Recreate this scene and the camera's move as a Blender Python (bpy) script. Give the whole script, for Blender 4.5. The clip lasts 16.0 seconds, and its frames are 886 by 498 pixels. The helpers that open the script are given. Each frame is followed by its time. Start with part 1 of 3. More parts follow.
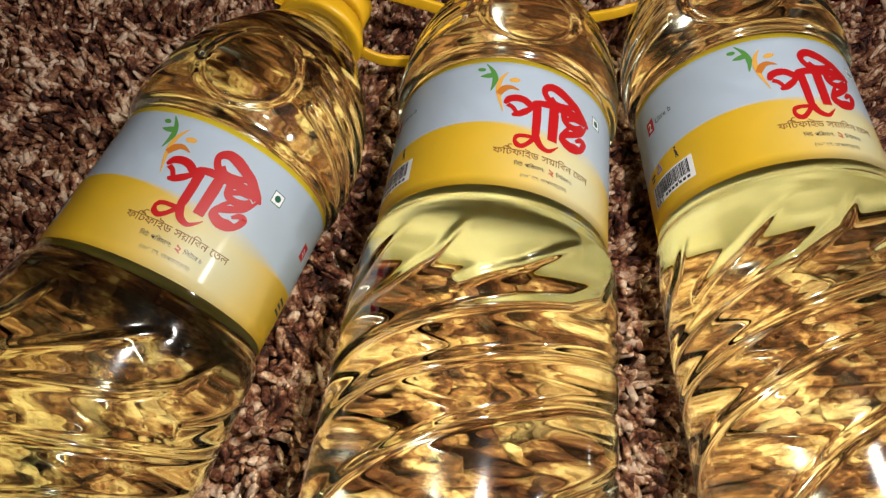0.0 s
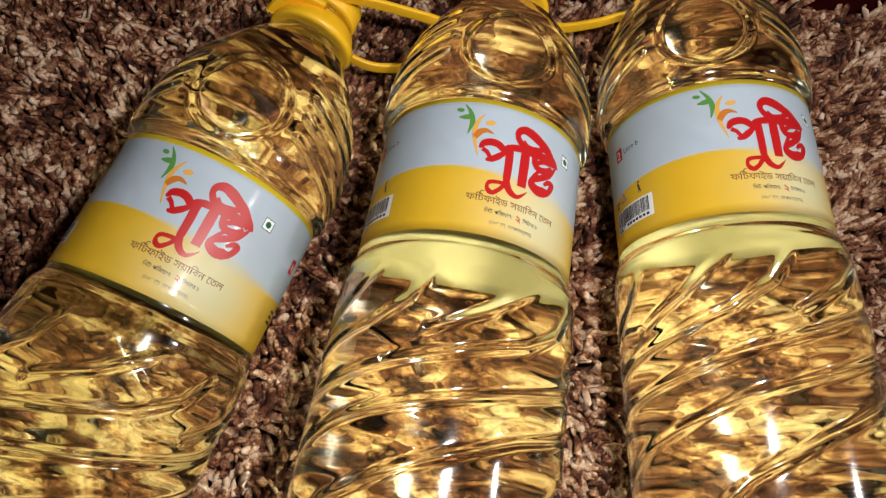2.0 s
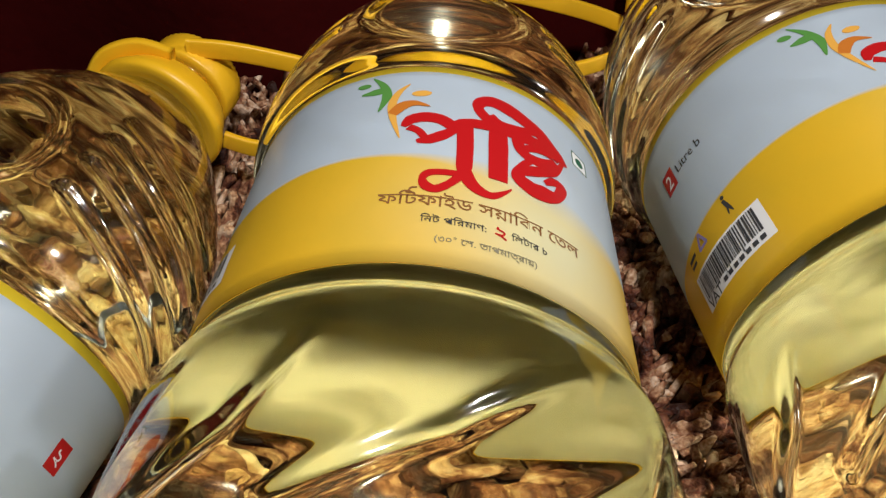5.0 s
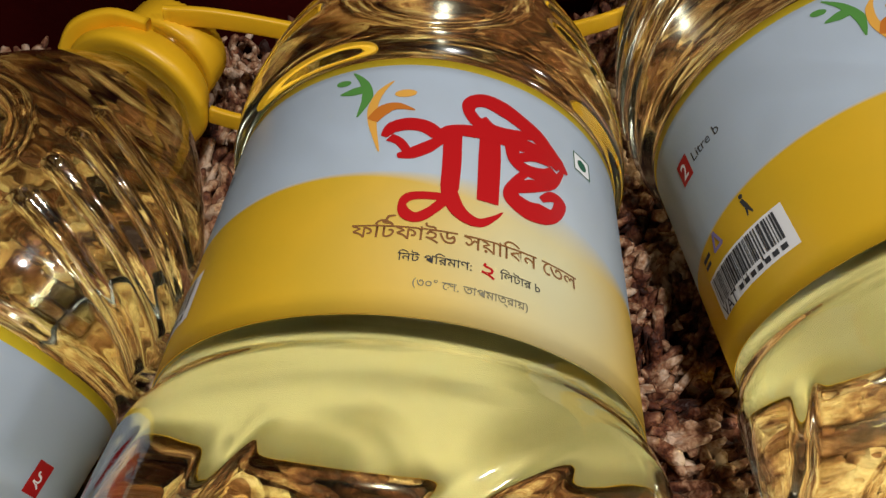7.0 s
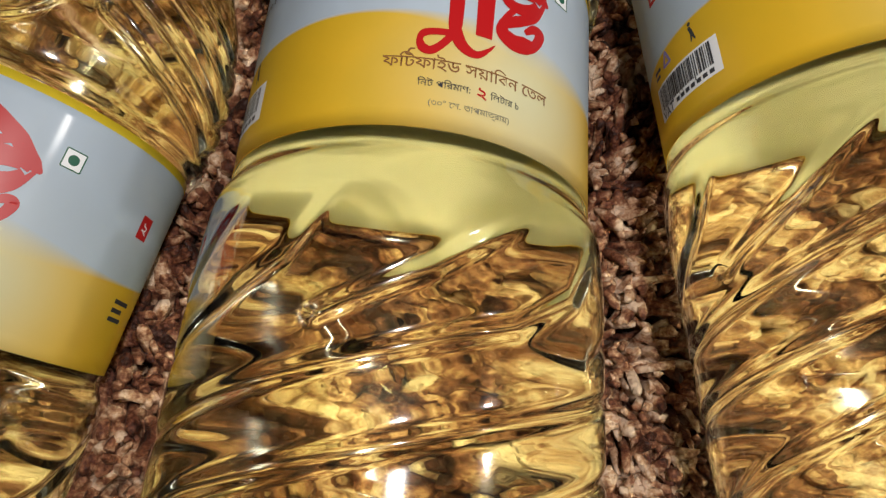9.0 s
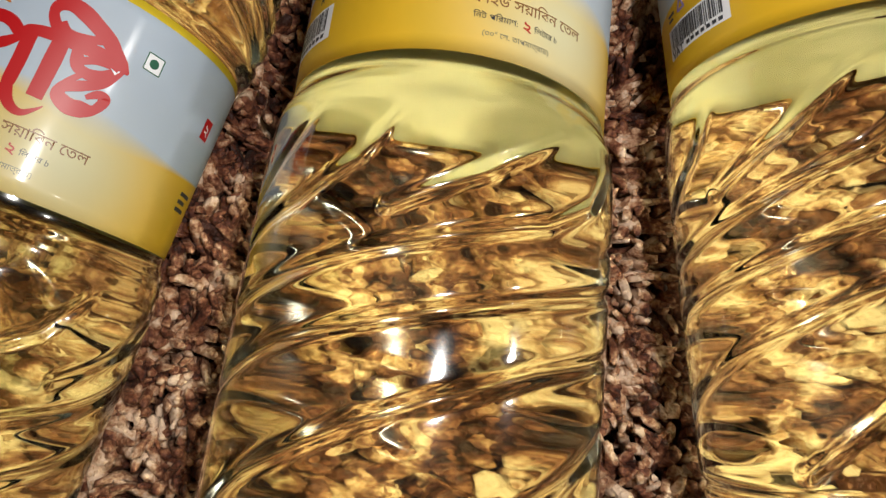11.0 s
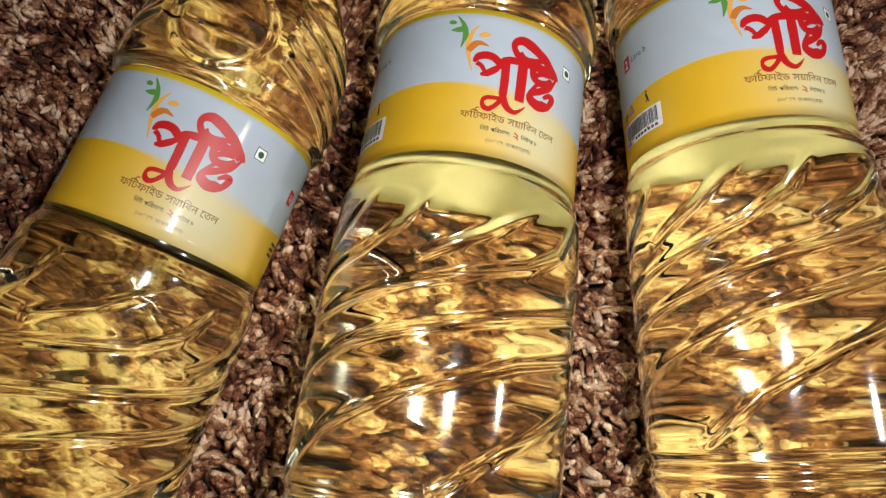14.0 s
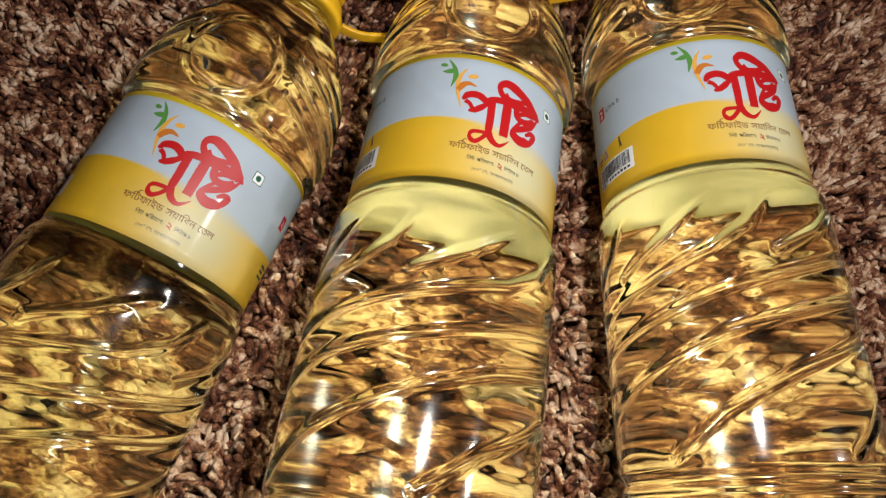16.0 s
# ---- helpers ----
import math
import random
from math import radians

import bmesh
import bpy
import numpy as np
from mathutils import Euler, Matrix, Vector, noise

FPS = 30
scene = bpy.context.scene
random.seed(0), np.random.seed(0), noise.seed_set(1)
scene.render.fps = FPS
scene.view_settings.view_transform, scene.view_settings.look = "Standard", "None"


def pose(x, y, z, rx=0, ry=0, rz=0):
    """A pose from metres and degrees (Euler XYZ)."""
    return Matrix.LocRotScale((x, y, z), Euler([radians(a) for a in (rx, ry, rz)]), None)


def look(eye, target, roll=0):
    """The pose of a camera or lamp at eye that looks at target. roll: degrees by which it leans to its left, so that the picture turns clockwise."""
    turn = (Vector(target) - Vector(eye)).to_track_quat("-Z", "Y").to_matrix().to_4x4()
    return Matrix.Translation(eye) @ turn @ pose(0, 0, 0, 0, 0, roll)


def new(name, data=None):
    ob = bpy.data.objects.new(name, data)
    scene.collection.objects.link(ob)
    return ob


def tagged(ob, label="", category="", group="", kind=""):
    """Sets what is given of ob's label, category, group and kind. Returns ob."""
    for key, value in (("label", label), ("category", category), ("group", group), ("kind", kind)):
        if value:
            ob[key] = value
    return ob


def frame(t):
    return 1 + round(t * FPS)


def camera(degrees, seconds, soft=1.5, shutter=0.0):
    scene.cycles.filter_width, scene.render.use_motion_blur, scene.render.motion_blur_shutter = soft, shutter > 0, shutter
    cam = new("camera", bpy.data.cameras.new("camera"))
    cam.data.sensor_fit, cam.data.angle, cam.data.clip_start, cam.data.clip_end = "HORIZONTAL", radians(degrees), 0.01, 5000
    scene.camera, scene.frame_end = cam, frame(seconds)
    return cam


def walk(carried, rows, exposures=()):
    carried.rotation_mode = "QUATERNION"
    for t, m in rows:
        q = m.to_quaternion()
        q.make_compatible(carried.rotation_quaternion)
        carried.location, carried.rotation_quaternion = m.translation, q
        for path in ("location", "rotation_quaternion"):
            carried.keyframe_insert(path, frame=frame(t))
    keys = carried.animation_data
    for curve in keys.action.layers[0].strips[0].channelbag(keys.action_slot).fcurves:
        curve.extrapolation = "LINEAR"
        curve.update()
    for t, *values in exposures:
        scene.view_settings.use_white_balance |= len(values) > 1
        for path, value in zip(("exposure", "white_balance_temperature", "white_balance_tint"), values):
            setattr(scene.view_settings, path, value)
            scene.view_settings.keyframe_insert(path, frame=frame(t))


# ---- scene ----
cam = camera(66.2, 16.0, soft=1.3, shutter=0.25)
METRES, EYE, TILT, LEAN, TURN = 0.48, 0.296, -62.3, -1.85, 0.0
ROWS = [
    (0.0, 0.0, 0.0, 0.0, 0.0, 0.0, -0.0),
    (0.5, -0.0089, -0.0178, 0.0212, -0.28, -2.89, -0.91),
    (1.0, -0.0091, -0.031, 0.0556, -0.6, -7.62, -0.46),
    (1.5, 0.0016, -0.0472, 0.0888, -0.15, -8.0, -0.63),
    (2.0, 0.0141, -0.0485, 0.1009, -0.41, -7.0, -1.96),
    (2.5, 0.0133, -0.0358, 0.104, -0.91, -6.35, -1.6),
    (3.0, 0.011, -0.0044, 0.0885, -1.24, -4.39, -0.83),
    (3.5, 0.0083, 0.0513, 0.0472, -0.56, -0.83, -0.46),
    (4.0, 0.037, 0.1686, -0.0, -0.82, 8.77, 2.49),
    (4.2, 0.0461, 0.2094, -0.0099, -1.03, 10.99, 3.54),
    (4.5, 0.0572, 0.2548, -0.0158, 0.18, 14.76, 5.29),
    (5.0, 0.0554, 0.2808, -0.0101, 0.22, 15.08, 5.67),
    (5.2, 0.0556, 0.2825, -0.0095, -0.65, 14.75, 5.67),
    (7.3, 0.0728, 0.2999, 0.0365, 1.83, 5.93, 5.82),
    (7.5, 0.0679, 0.3016, 0.0377, 1.04, 1.54, 4.70),
    (8.0, 0.0687, 0.2526, 0.0539, 0.89, -9.14, 4.10),
    (8.2, 0.0735, 0.2345, 0.0539, 0.78, -9.92, 4.71),
    (10.3, 0.0366, 0.1862, 0.0390, 0.12, -12.55, 2.20),
    (10.5, 0.032, 0.1879, 0.0354, -0.21, -13.4, 1.67),
    (11.0, 0.0339, 0.1387, 0.0499, -0.52, -16.69, 0.99),
    (11.5, 0.033, 0.1094, 0.0565, -0.98, -18.04, 0.26),
    (12.0, 0.0311, 0.0735, 0.0726, -0.57, -19.54, 0.2),
    (12.5, 0.0298, 0.0533, 0.0846, -0.61, -19.34, 0.27),
    (13.0, 0.0346, 0.0313, 0.0987, -0.44, -19.74, 0.79),
    (13.3, 0.0380, 0.0100, 0.1010, -0.90, -16.77, 1.66),
    (13.5, 0.0427, -0.0013, 0.1005, 0.67, -15.38, 1.61),
    (14.0, 0.039, -0.0313, 0.0912, 1.48, -12.77, 0.86),
    (14.5, 0.0402, -0.0722, 0.084, 0.69, -9.83, 0.49),
    (14.8, 0.0397, -0.0768, 0.0767, 2.08, -7.40, -0.30),
    (15.0, 0.0397, -0.0693, 0.0704, 1.16, -7.67, 0.19),
    (15.5, 0.0402, -0.0679, 0.0607, 0.29, -6.97, -0.12),
    (16.0, 0.0313, -0.0706, 0.0482, -0.25, -6.07, -1.5),
]
walk(cam, [(t, pose(0, 0, EYE, TILT, LEAN, TURN) @ pose(METRES * x, METRES * y, METRES * z, 90 + pitch, roll, yaw)) for t, x, y, z, yaw, pitch, roll in ROWS],
     exposures=[(0.0, 0.06), (2.0, 0.05), (3.0, 0.15), (4.0, 0.02), (5.2, -0.05), (7.3, -0.40), (8.2, -0.38), (10.3, -0.18), (12.5, -0.1), (14.0, 0.0), (14.5, 0.25), (15.0, 0.22), (15.5, 0.0), (16.0, 0.0)])

# ---- light ----
world = bpy.data.worlds.new("dim_room")
scene.world = world
world.use_nodes = True
world.node_tree.nodes["Background"].inputs["Color"].default_value = (0.55, 0.6, 0.7, 1)
world.node_tree.nodes["Background"].inputs["Strength"].default_value = 0.02


def lamp(name, kind, power, place, colour=(1, 1, 1), target=None, size=0.01):
    data = bpy.data.lights.new(name, kind)
    data.energy, data.color = power, colour
    if kind == "AREA":
        data.shape, data.size = "DISK", size
    else:
        data.shadow_soft_size = size
    ob = new(name, data)
    ob.matrix_world = look(place, target) if target else Matrix.Translation(place)
    return ob


TORCH = 4.7
SIDE = 4.5
lamp("phone_torch", "POINT", TORCH, (0.086, 0.084, 0.368), (1.0, 0.97, 0.92), size=0.013)
lamp("room_lamp", "AREA", SIDE, (1.15, 0.10, 0.88), (1.0, 0.96, 0.92), (0.05, 0.1, 0.03), size=0.10)


# ---- materials ----
def material(name, colour=(0.8, 0.8, 0.8), rough=0.5, **more):
    m = bpy.data.materials.new(name)
    m.use_nodes = True
    b = m.node_tree.nodes["Principled BSDF"]
    b.inputs["Base Color"].default_value = (*colour, 1)
    b.inputs["Roughness"].default_value = rough
    for key, value in more.items():
        b.inputs[key.replace("_", " ")].default_value = value
    return m


def node(m, kind, **inputs):
    n = m.node_tree.nodes.new(kind)
    for key, value in inputs.items():
        n.inputs[key.replace("_", " ")].default_value = value
    return n


def link(m, a, out, b, into):
    m.node_tree.links.new(a.outputs[out], b.inputs[into])


def bsdf(m):
    return m.node_tree.nodes["Principled BSDF"]


def ramp(m, stops, interpolation="LINEAR"):
    n = m.node_tree.nodes.new("ShaderNodeValToRGB")
    e = n.color_ramp.elements
    n.color_ramp.interpolation = interpolation
    while len(e) < len(stops):
        e.new(0.5)
    for k, (at, c) in zip(e, stops):
        k.position, k.color = at, (*c, 1)
    return n


def bump(m, scale, strength, distance, detail=3.0, coordinate="Object"):
    tc = node(m, "ShaderNodeTexCoord")
    nz = node(m, "ShaderNodeTexNoise", Scale=scale, Detail=detail)
    bp = node(m, "ShaderNodeBump", Strength=strength, Distance=distance)
    link(m, tc, coordinate, nz, "Vector")
    link(m, nz, "Fac", bp, "Height")
    link(m, bp, "Normal", bsdf(m), "Normal")
    return nz


OIL = material("soybean_oil_in_clear_plastic", (0.80, 0.81, 0.45), 0.015, IOR=1.45, Transmission_Weight=1.0)
bump(OIL, 30.0, 0.07, 0.0015, 1.0)
bsdf(OIL).inputs["Coat Weight"].default_value = 0.5
bsdf(OIL).inputs["Coat Roughness"].default_value = 0.11

# carpet yarn: brown and cream strands, mixed in patches and from strand to strand
YARN = material("shaggy_yarn", (0.2, 0.1, 0.05), 0.55)
bsdf(YARN).inputs["Specular IOR Level"].default_value = 0.35
bsdf(YARN).inputs["Sheen Weight"].default_value = 0.03
bsdf(YARN).inputs["Sheen Roughness"].default_value = 0.4
bsdf(YARN).inputs["Sheen Tint"].default_value = (1.0, 0.85, 0.7, 1)
geo = node(YARN, "ShaderNodeNewGeometry")
tc = node(YARN, "ShaderNodeTexCoord")
patch = node(YARN, "ShaderNodeTexNoise", Scale=38.0, Detail=2.0)
link(YARN, tc, "Object", patch, "Vector")
fine = node(YARN, "ShaderNodeTexNoise", Scale=120.0, Detail=1.0)
link(YARN, tc, "Object", fine, "Vector")
add = node(YARN, "ShaderNodeMath")
add.operation = "MULTIPLY_ADD"
add.inputs[1].default_value = 0.80
both = node(YARN, "ShaderNodeMath")
both.operation = "MULTIPLY_ADD"
both.inputs[1].default_value, both.inputs[2].default_value = 0.95, -0.26
link(YARN, fine, "Fac", both, 0)
link(YARN, both, "Value", add, 2)
link(YARN, patch, "Fac", add, 0)
tot = node(YARN, "ShaderNodeMath")
tot.operation = "MULTIPLY_ADD"
tot.inputs[1].default_value = 0.26
link(YARN, geo, "Random Per Island", tot, 0)
link(YARN, add, "Value", tot, 2)
cr = ramp(YARN, [(0.49, (0.028, 0.0062, 0.003)), (0.63, (0.115, 0.031, 0.0145)), (0.745, (0.25, 0.098, 0.048)), (0.855, (0.49, 0.28, 0.165)), (0.99, (0.74, 0.54, 0.40))])
fibre = node(YARN, "ShaderNodeTexNoise", Scale=620.0, Detail=3.0)
link(YARN, tc, "Object", fibre, "Vector")
speck = node(YARN, "ShaderNodeMath")
speck.operation = "MULTIPLY_ADD"
speck.inputs[1].default_value = 0.55
link(YARN, fibre, "Fac", speck, 0)
link(YARN, tot, "Value", speck, 2)
centred = node(YARN, "ShaderNodeMath")
centred.operation = "SUBTRACT"
centred.inputs[1].default_value = 0.275
link(YARN, speck, "Value", centred, 0)
link(YARN, centred, "Value", cr, "Fac")
link(YARN, cr, "Color", bsdf(YARN), "Base Color")
bump(YARN, 750.0, 1.0, 0.0011, 3.0)

BACKING = material("carpet_backing", (0.06, 0.03, 0.018), 0.95)
bump(BACKING, 300.0, 0.6, 0.001)

# printed label sheet: pale blue field, golden lower field, thin yellow top line
LABEL = material("printed_label", (0.7, 0.78, 0.86), 0.42)
bsdf(LABEL).inputs["Coat Weight"].default_value = 0.35
bsdf(LABEL).inputs["Coat Roughness"].default_value = 0.12
uv = node(LABEL, "ShaderNodeUVMap")
sep = node(LABEL, "ShaderNodeSeparateXYZ")
link(LABEL, uv, "UV", sep, "Vector")


def math_node(m, op, a, b=0.0, c=0.0):
    n = node(m, "ShaderNodeMath")
    n.operation = op
    for k, v in enumerate((a, b, c)):
        if isinstance(v, (int, float)):
            n.inputs[k].default_value = v
        else:
            m.node_tree.links.new(v, n.inputs[k])
    return n.outputs[0]


def mix(m, fac, a, b):
    n = node(m, "ShaderNodeMix")
    n.data_type = "RGBA"
    for v, k in ((fac, 0), (a, 6), (b, 7)):
        if isinstance(v, tuple):
            n.inputs[k].default_value = (*v, 1)
        else:
            m.node_tree.links.new(v, n.inputs[k])
    return n.outputs[2]


u_mm, v_mm = sep.outputs[0], sep.outputs[1]
wave = math_node(LABEL, "SINE", math_node(LABEL, "MULTIPLY_ADD", u_mm, 0.041, 2.2))
edge = math_node(LABEL, "MULTIPLY_ADD", wave, 2.2, 28.0)
above = math_node(LABEL, "SUBTRACT", v_mm, edge)
# glow of pale print behind the wording
du = math_node(LABEL, "MULTIPLY", math_node(LABEL, "SUBTRACT", u_mm, 30.0), 0.042)
dv = math_node(LABEL, "MULTIPLY", math_node(LABEL, "SUBTRACT", v_mm, 15.0), 0.045)
glow = math_node(LABEL, "POWER", 2.718, math_node(LABEL, "MULTIPLY", math_node(LABEL, "ADD", math_node(LABEL, "MULTIPLY", du, du), math_node(LABEL, "MULTIPLY", dv, dv)), -1.0))
soft = math_node(LABEL, "MULTIPLY_ADD", glow, 5.0, 0.35)
step = node(LABEL, "ShaderNodeMath")
step.operation, step.use_clamp = "MULTIPLY_ADD", True
LABEL.node_tree.links.new(math_node(LABEL, "DIVIDE", above, soft), step.inputs[0])
step.inputs[1].default_value, step.inputs[2].default_value = 0.5, 0.5
golden = mix(LABEL, math_node(LABEL, "MULTIPLY", glow, 0.85), (0.90, 0.57, 0.03), (0.86, 0.86, 0.60))
pale = mix(LABEL, glow, (0.60, 0.70, 0.82), (0.68, 0.76, 0.82))
field = mix(LABEL, step.outputs[0], golden, pale)
line = math_node(LABEL, "GREATER_THAN", v_mm, 62.6)
LABEL.node_tree.links.new(mix(LABEL, line, field, (0.90, 0.68, 0.04)), bsdf(LABEL).inputs["Base Color"])
bump(LABEL, 40.0, 0.25, 0.002, 2.0)


def let_through(m, share, colour):
    """Thin film: part of the light that falls on one side comes out at the other."""
    out = m.node_tree.nodes["Material Output"]
    tl = node(m, "ShaderNodeBsdfTranslucent")
    tl.inputs["Color"].default_value = (*colour, 1)
    mx = node(m, "ShaderNodeMixShader", Fac=share)
    link(m, bsdf(m), "BSDF", mx, 1)
    link(m, tl, "BSDF", mx, 2)
    link(m, mx, "Shader", out, "Surface")
    return tl


film = let_through(LABEL, 0.4, (0.9, 0.9, 0.85))
link(LABEL, bsdf(LABEL).inputs["Base Color"].links[0].from_node, 2, film, "Color")

LABEL_BACK = material("label_paper_back", (0.50, 0.50, 0.44), 0.6)
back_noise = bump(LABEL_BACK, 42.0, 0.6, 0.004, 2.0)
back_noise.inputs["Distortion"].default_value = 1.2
# mottled colour imitates the light and dark blotches the oil throws on the sheet
caustic_ramp = ramp(LABEL_BACK, [(0.40, (0.30, 0.31, 0.31)), (0.60, (0.88, 0.87, 0.86))])
link(LABEL_BACK, back_noise, "Fac", caustic_ramp, "Fac")
link(LABEL_BACK, caustic_ramp, "Color", bsdf(LABEL_BACK), "Base Color")
let_through(LABEL_BACK, 0.5, (0.9, 0.9, 0.85))
INK_RED = material("red_ink", (0.42, 0.006, 0.008), 0.4)
INK_GREEN = material("green_ink", (0.012, 0.10, 0.055), 0.4)
INK_LIME = material("leaf_green_ink", (0.08, 0.24, 0.05), 0.4)
INK_ORANGE = material("orange_ink", (0.48, 0.15, 0.02), 0.4)
INK_GOLD = material("golden_ink", (0.66, 0.34, 0.06), 0.4)
INK_BROWN = material("brown_ink", (0.22, 0.095, 0.03), 0.4)
INK_GREY = material("grey_ink", (0.20, 0.18, 0.12), 0.4)
INK_DARK = material("dark_ink", (0.035, 0.035, 0.04), 0.4)
INK_WHITE = material("white_ink", (0.8, 0.8, 0.82), 0.4)
INK_VIOLET = material("violet_ink", (0.26, 0.2, 0.42), 0.4)
YELLOW = material("yellow_plastic", (0.86, 0.48, 0.015), 0.38, Subsurface_Weight=0.0)
bump(YELLOW, 400.0, 0.15, 0.0006)
MAROON = material("dark_maroon_cloth", (0.04, 0.0022, 0.0022), 0.95)
bsdf(MAROON).inputs["Specular IOR Level"].default_value = 0.05
bump(MAROON, 60.0, 0.5, 0.004)
PLASTER = material("dim_wall_paint", (0.42, 0.38, 0.33), 0.8)
bump(PLASTER, 25.0, 0.2, 0.002)


# ---- helpers of this scene ----
def part(name, mesh, mat, parent=None, label="", m=None):
    """Links a mesh (bmesh or mesh data) as one object under a thing or part."""
    if isinstance(mesh, bmesh.types.BMesh):
        data = bpy.data.meshes.new(name)
        mesh.to_mesh(data)
        mesh.free()
        mesh = data
    if mat and not mesh.materials:
        mesh.materials.append(mat)
    ob = new(name, mesh)
    ob.parent = parent
    if m is not None:
        ob.matrix_local = m
    return tagged(ob, label)


def mesh_of(name, verts, faces, smooth=True):
    me = bpy.data.meshes.new(name)
    me.from_pydata([tuple(v) for v in verts], [], faces)
    if smooth:
        me.polygons.foreach_set("use_smooth", [True] * len(me.polygons))
    me.update()
    return me


def box(x0, x1, y0, y1, z0, z1, bevel=0.0):
    bm = bmesh.new()
    bmesh.ops.create_cube(bm, size=1)
    bmesh.ops.scale(bm, vec=(x1 - x0, y1 - y0, z1 - z0), verts=bm.verts)
    bmesh.ops.translate(bm, vec=((x0 + x1) / 2, (y0 + y1) / 2, (z0 + z1) / 2), verts=bm.verts)
    if bevel:
        bmesh.ops.bevel(bm, geom=bm.edges[:], offset=bevel, segments=2, affect="EDGES")
    return bm


# ---- the room: carpeted floor, cloth-hung front, plain dim walls ----
PILE_BASE = -0.030
tagged(part("floor", box(-1.6, 1.7, -1.6, 1.0, -0.09, -0.04), PLASTER), "plain floor under the shaggy carpet", "floor", kind="structure")
tagged(part("wall_south", box(-1.6, 1.7, -1.7, -1.6, -0.09, 2.5), PLASTER), "plain dim painted wall behind the camera", "wall", kind="structure")
tagged(part("wall_west", box(-1.7, -1.6, -1.7, 1.1, -0.09, 2.5), PLASTER), "plain dim painted wall", "wall", kind="structure")
tagged(part("wall_east", box(1.7, 1.8, -1.7, 1.1, -0.09, 2.5), PLASTER), "plain dim painted wall", "wall", kind="structure")
tagged(part("wall_north", box(-1.6, 1.7, 1.0, 1.1, -0.09, 2.5), PLASTER), "plain dim painted wall", "wall", kind="structure")
tagged(part("ceiling", box(-1.7, 1.8, -1.7, 1.1, 2.5, 2.6), PLASTER), "plain dim ceiling", "ceiling", kind="structure")


def drape(x0, x1, y, z0, z1):
    nx, nz = 160, 24
    verts, faces = [], []
    for side in (0, 1):
        for i in range(nx + 1):
            for k in range(nz + 1):
                x = x0 + (x1 - x0) * i / nx
                z = z0 + (z1 - z0) * k / nz
                fold = 0.010 * math.sin(x * 31 + 1.2 * math.sin(x * 7)) + 0.006 * noise.noise((x * 9, z * 3, 0))
                verts.append((x, y + fold + 0.004 * side, z))
    n = (nx + 1) * (nz + 1)
    for i in range(nx):
        for k in range(nz):
            a = i * (nz + 1) + k
            faces.append((a, a + nz + 1, a + nz + 2, a + 1))
            faces.append((n + a + 1, n + a + nz + 2, n + a + nz + 1, n + a))
    return mesh_of("drape", verts, faces)


tagged(part("backdrop", drape(-0.9, 1.0, 0.362, -0.040, 0.55), MAROON), "dark maroon cloth hanging down to the carpet", "cloth", kind="structure")

# ---- the bottles' places: axis point, turn, dip ----
R_LABEL, R_BODY = 0.0483, 0.0527


def lying(x, z, turn, dip, along):
    """Frame of a lying bottle: y along its axis to the cap from the label's lower edge, z up."""
    return pose(x, 0.16, z, 0, 0, turn) @ pose(0, 0, 0, dip, 0, 0) @ Matrix.Translation((0, along, 0))


BOTTLES = {
    "middle": (lying(0.0316, 0.0424, -8.16, -3.91, -0.0310), 0.0, 0.0),
    "west": (lying(-0.0942, 0.0319, -20.13, -0.24, -0.0525), 4.6, 4.0),
    "east": (lying(0.1526, 0.0411, 1.41, -0.97, -0.0110), -11.5, 158.0),
}

# ---- the bottle ----
PROFILE = [(-150, 0.0), (-153, 16), (-158, 28), (-163, 34), (-165, 38), (-163.5, 42), (-158, 46.5), (-150, 50.0), (-142, 52.2), (-137, 52.9), (-135.2, 52.6), (-134, 51.6), (-132.8, 52.4), (-131, 52.4),
           (-129.4, 51.0), (-128.2, 50.8), (-126.8, 51.8), (-125, 52.9), (-90, 52.9), (-60, 52.7), (-30, 52.4), (-20, 52.1), (-11, 51.4), (-6.8, 50.2), (-5.6, 49.4), (-4.2, 48.4), (-1.5, 47.9), (0, 47.9), (65, 47.9),
           (66.5, 48.3), (68, 50.0), (70.5, 51.2), (76, 52.0), (84, 52.2), (94, 51.4), (106, 49.4), (118, 45.8), (130, 40.2), (142, 33.2), (152, 26.2), (160, 19.8), (165.5, 16.4),
           (169, 15.0), (176, 14.8), (177, 17.5), (179, 17.5), (180, 14.6), (187, 14.4), (187.6, 12), (188, 0.0)]
LONG_RIB = [(-139, -121), (-130, -115), (-115, -105), (-84, -91), (-40, -76), (0, -67), (72, -50), (104, -41), (122, -31), (132, -18)]
SHORT_RIB = [(60, -43), (84, -32), (106, -17)]


def groove(theta, s, line):
    """Distance in mm on the unrolled wall from each place to a line of (degrees, mm)."""
    best = np.full(theta.shape, 1e9)
    for (a0, s0), (a1, s1) in zip(line, line[1:]):
        for shift in (-360, 0, 360):
            x0, x1 = (a0 + shift) * 0.92, (a1 + shift) * 0.92
            px, py = theta * 0.92 - x0, s - s0
            dx, dy = x1 - x0, s1 - s0
            t = np.clip((px * dx + py * dy) / (dx * dx + dy * dy), 0, 1)
            best = np.minimum(best, np.hypot(px - t * dx, py - t * dy))
    return best


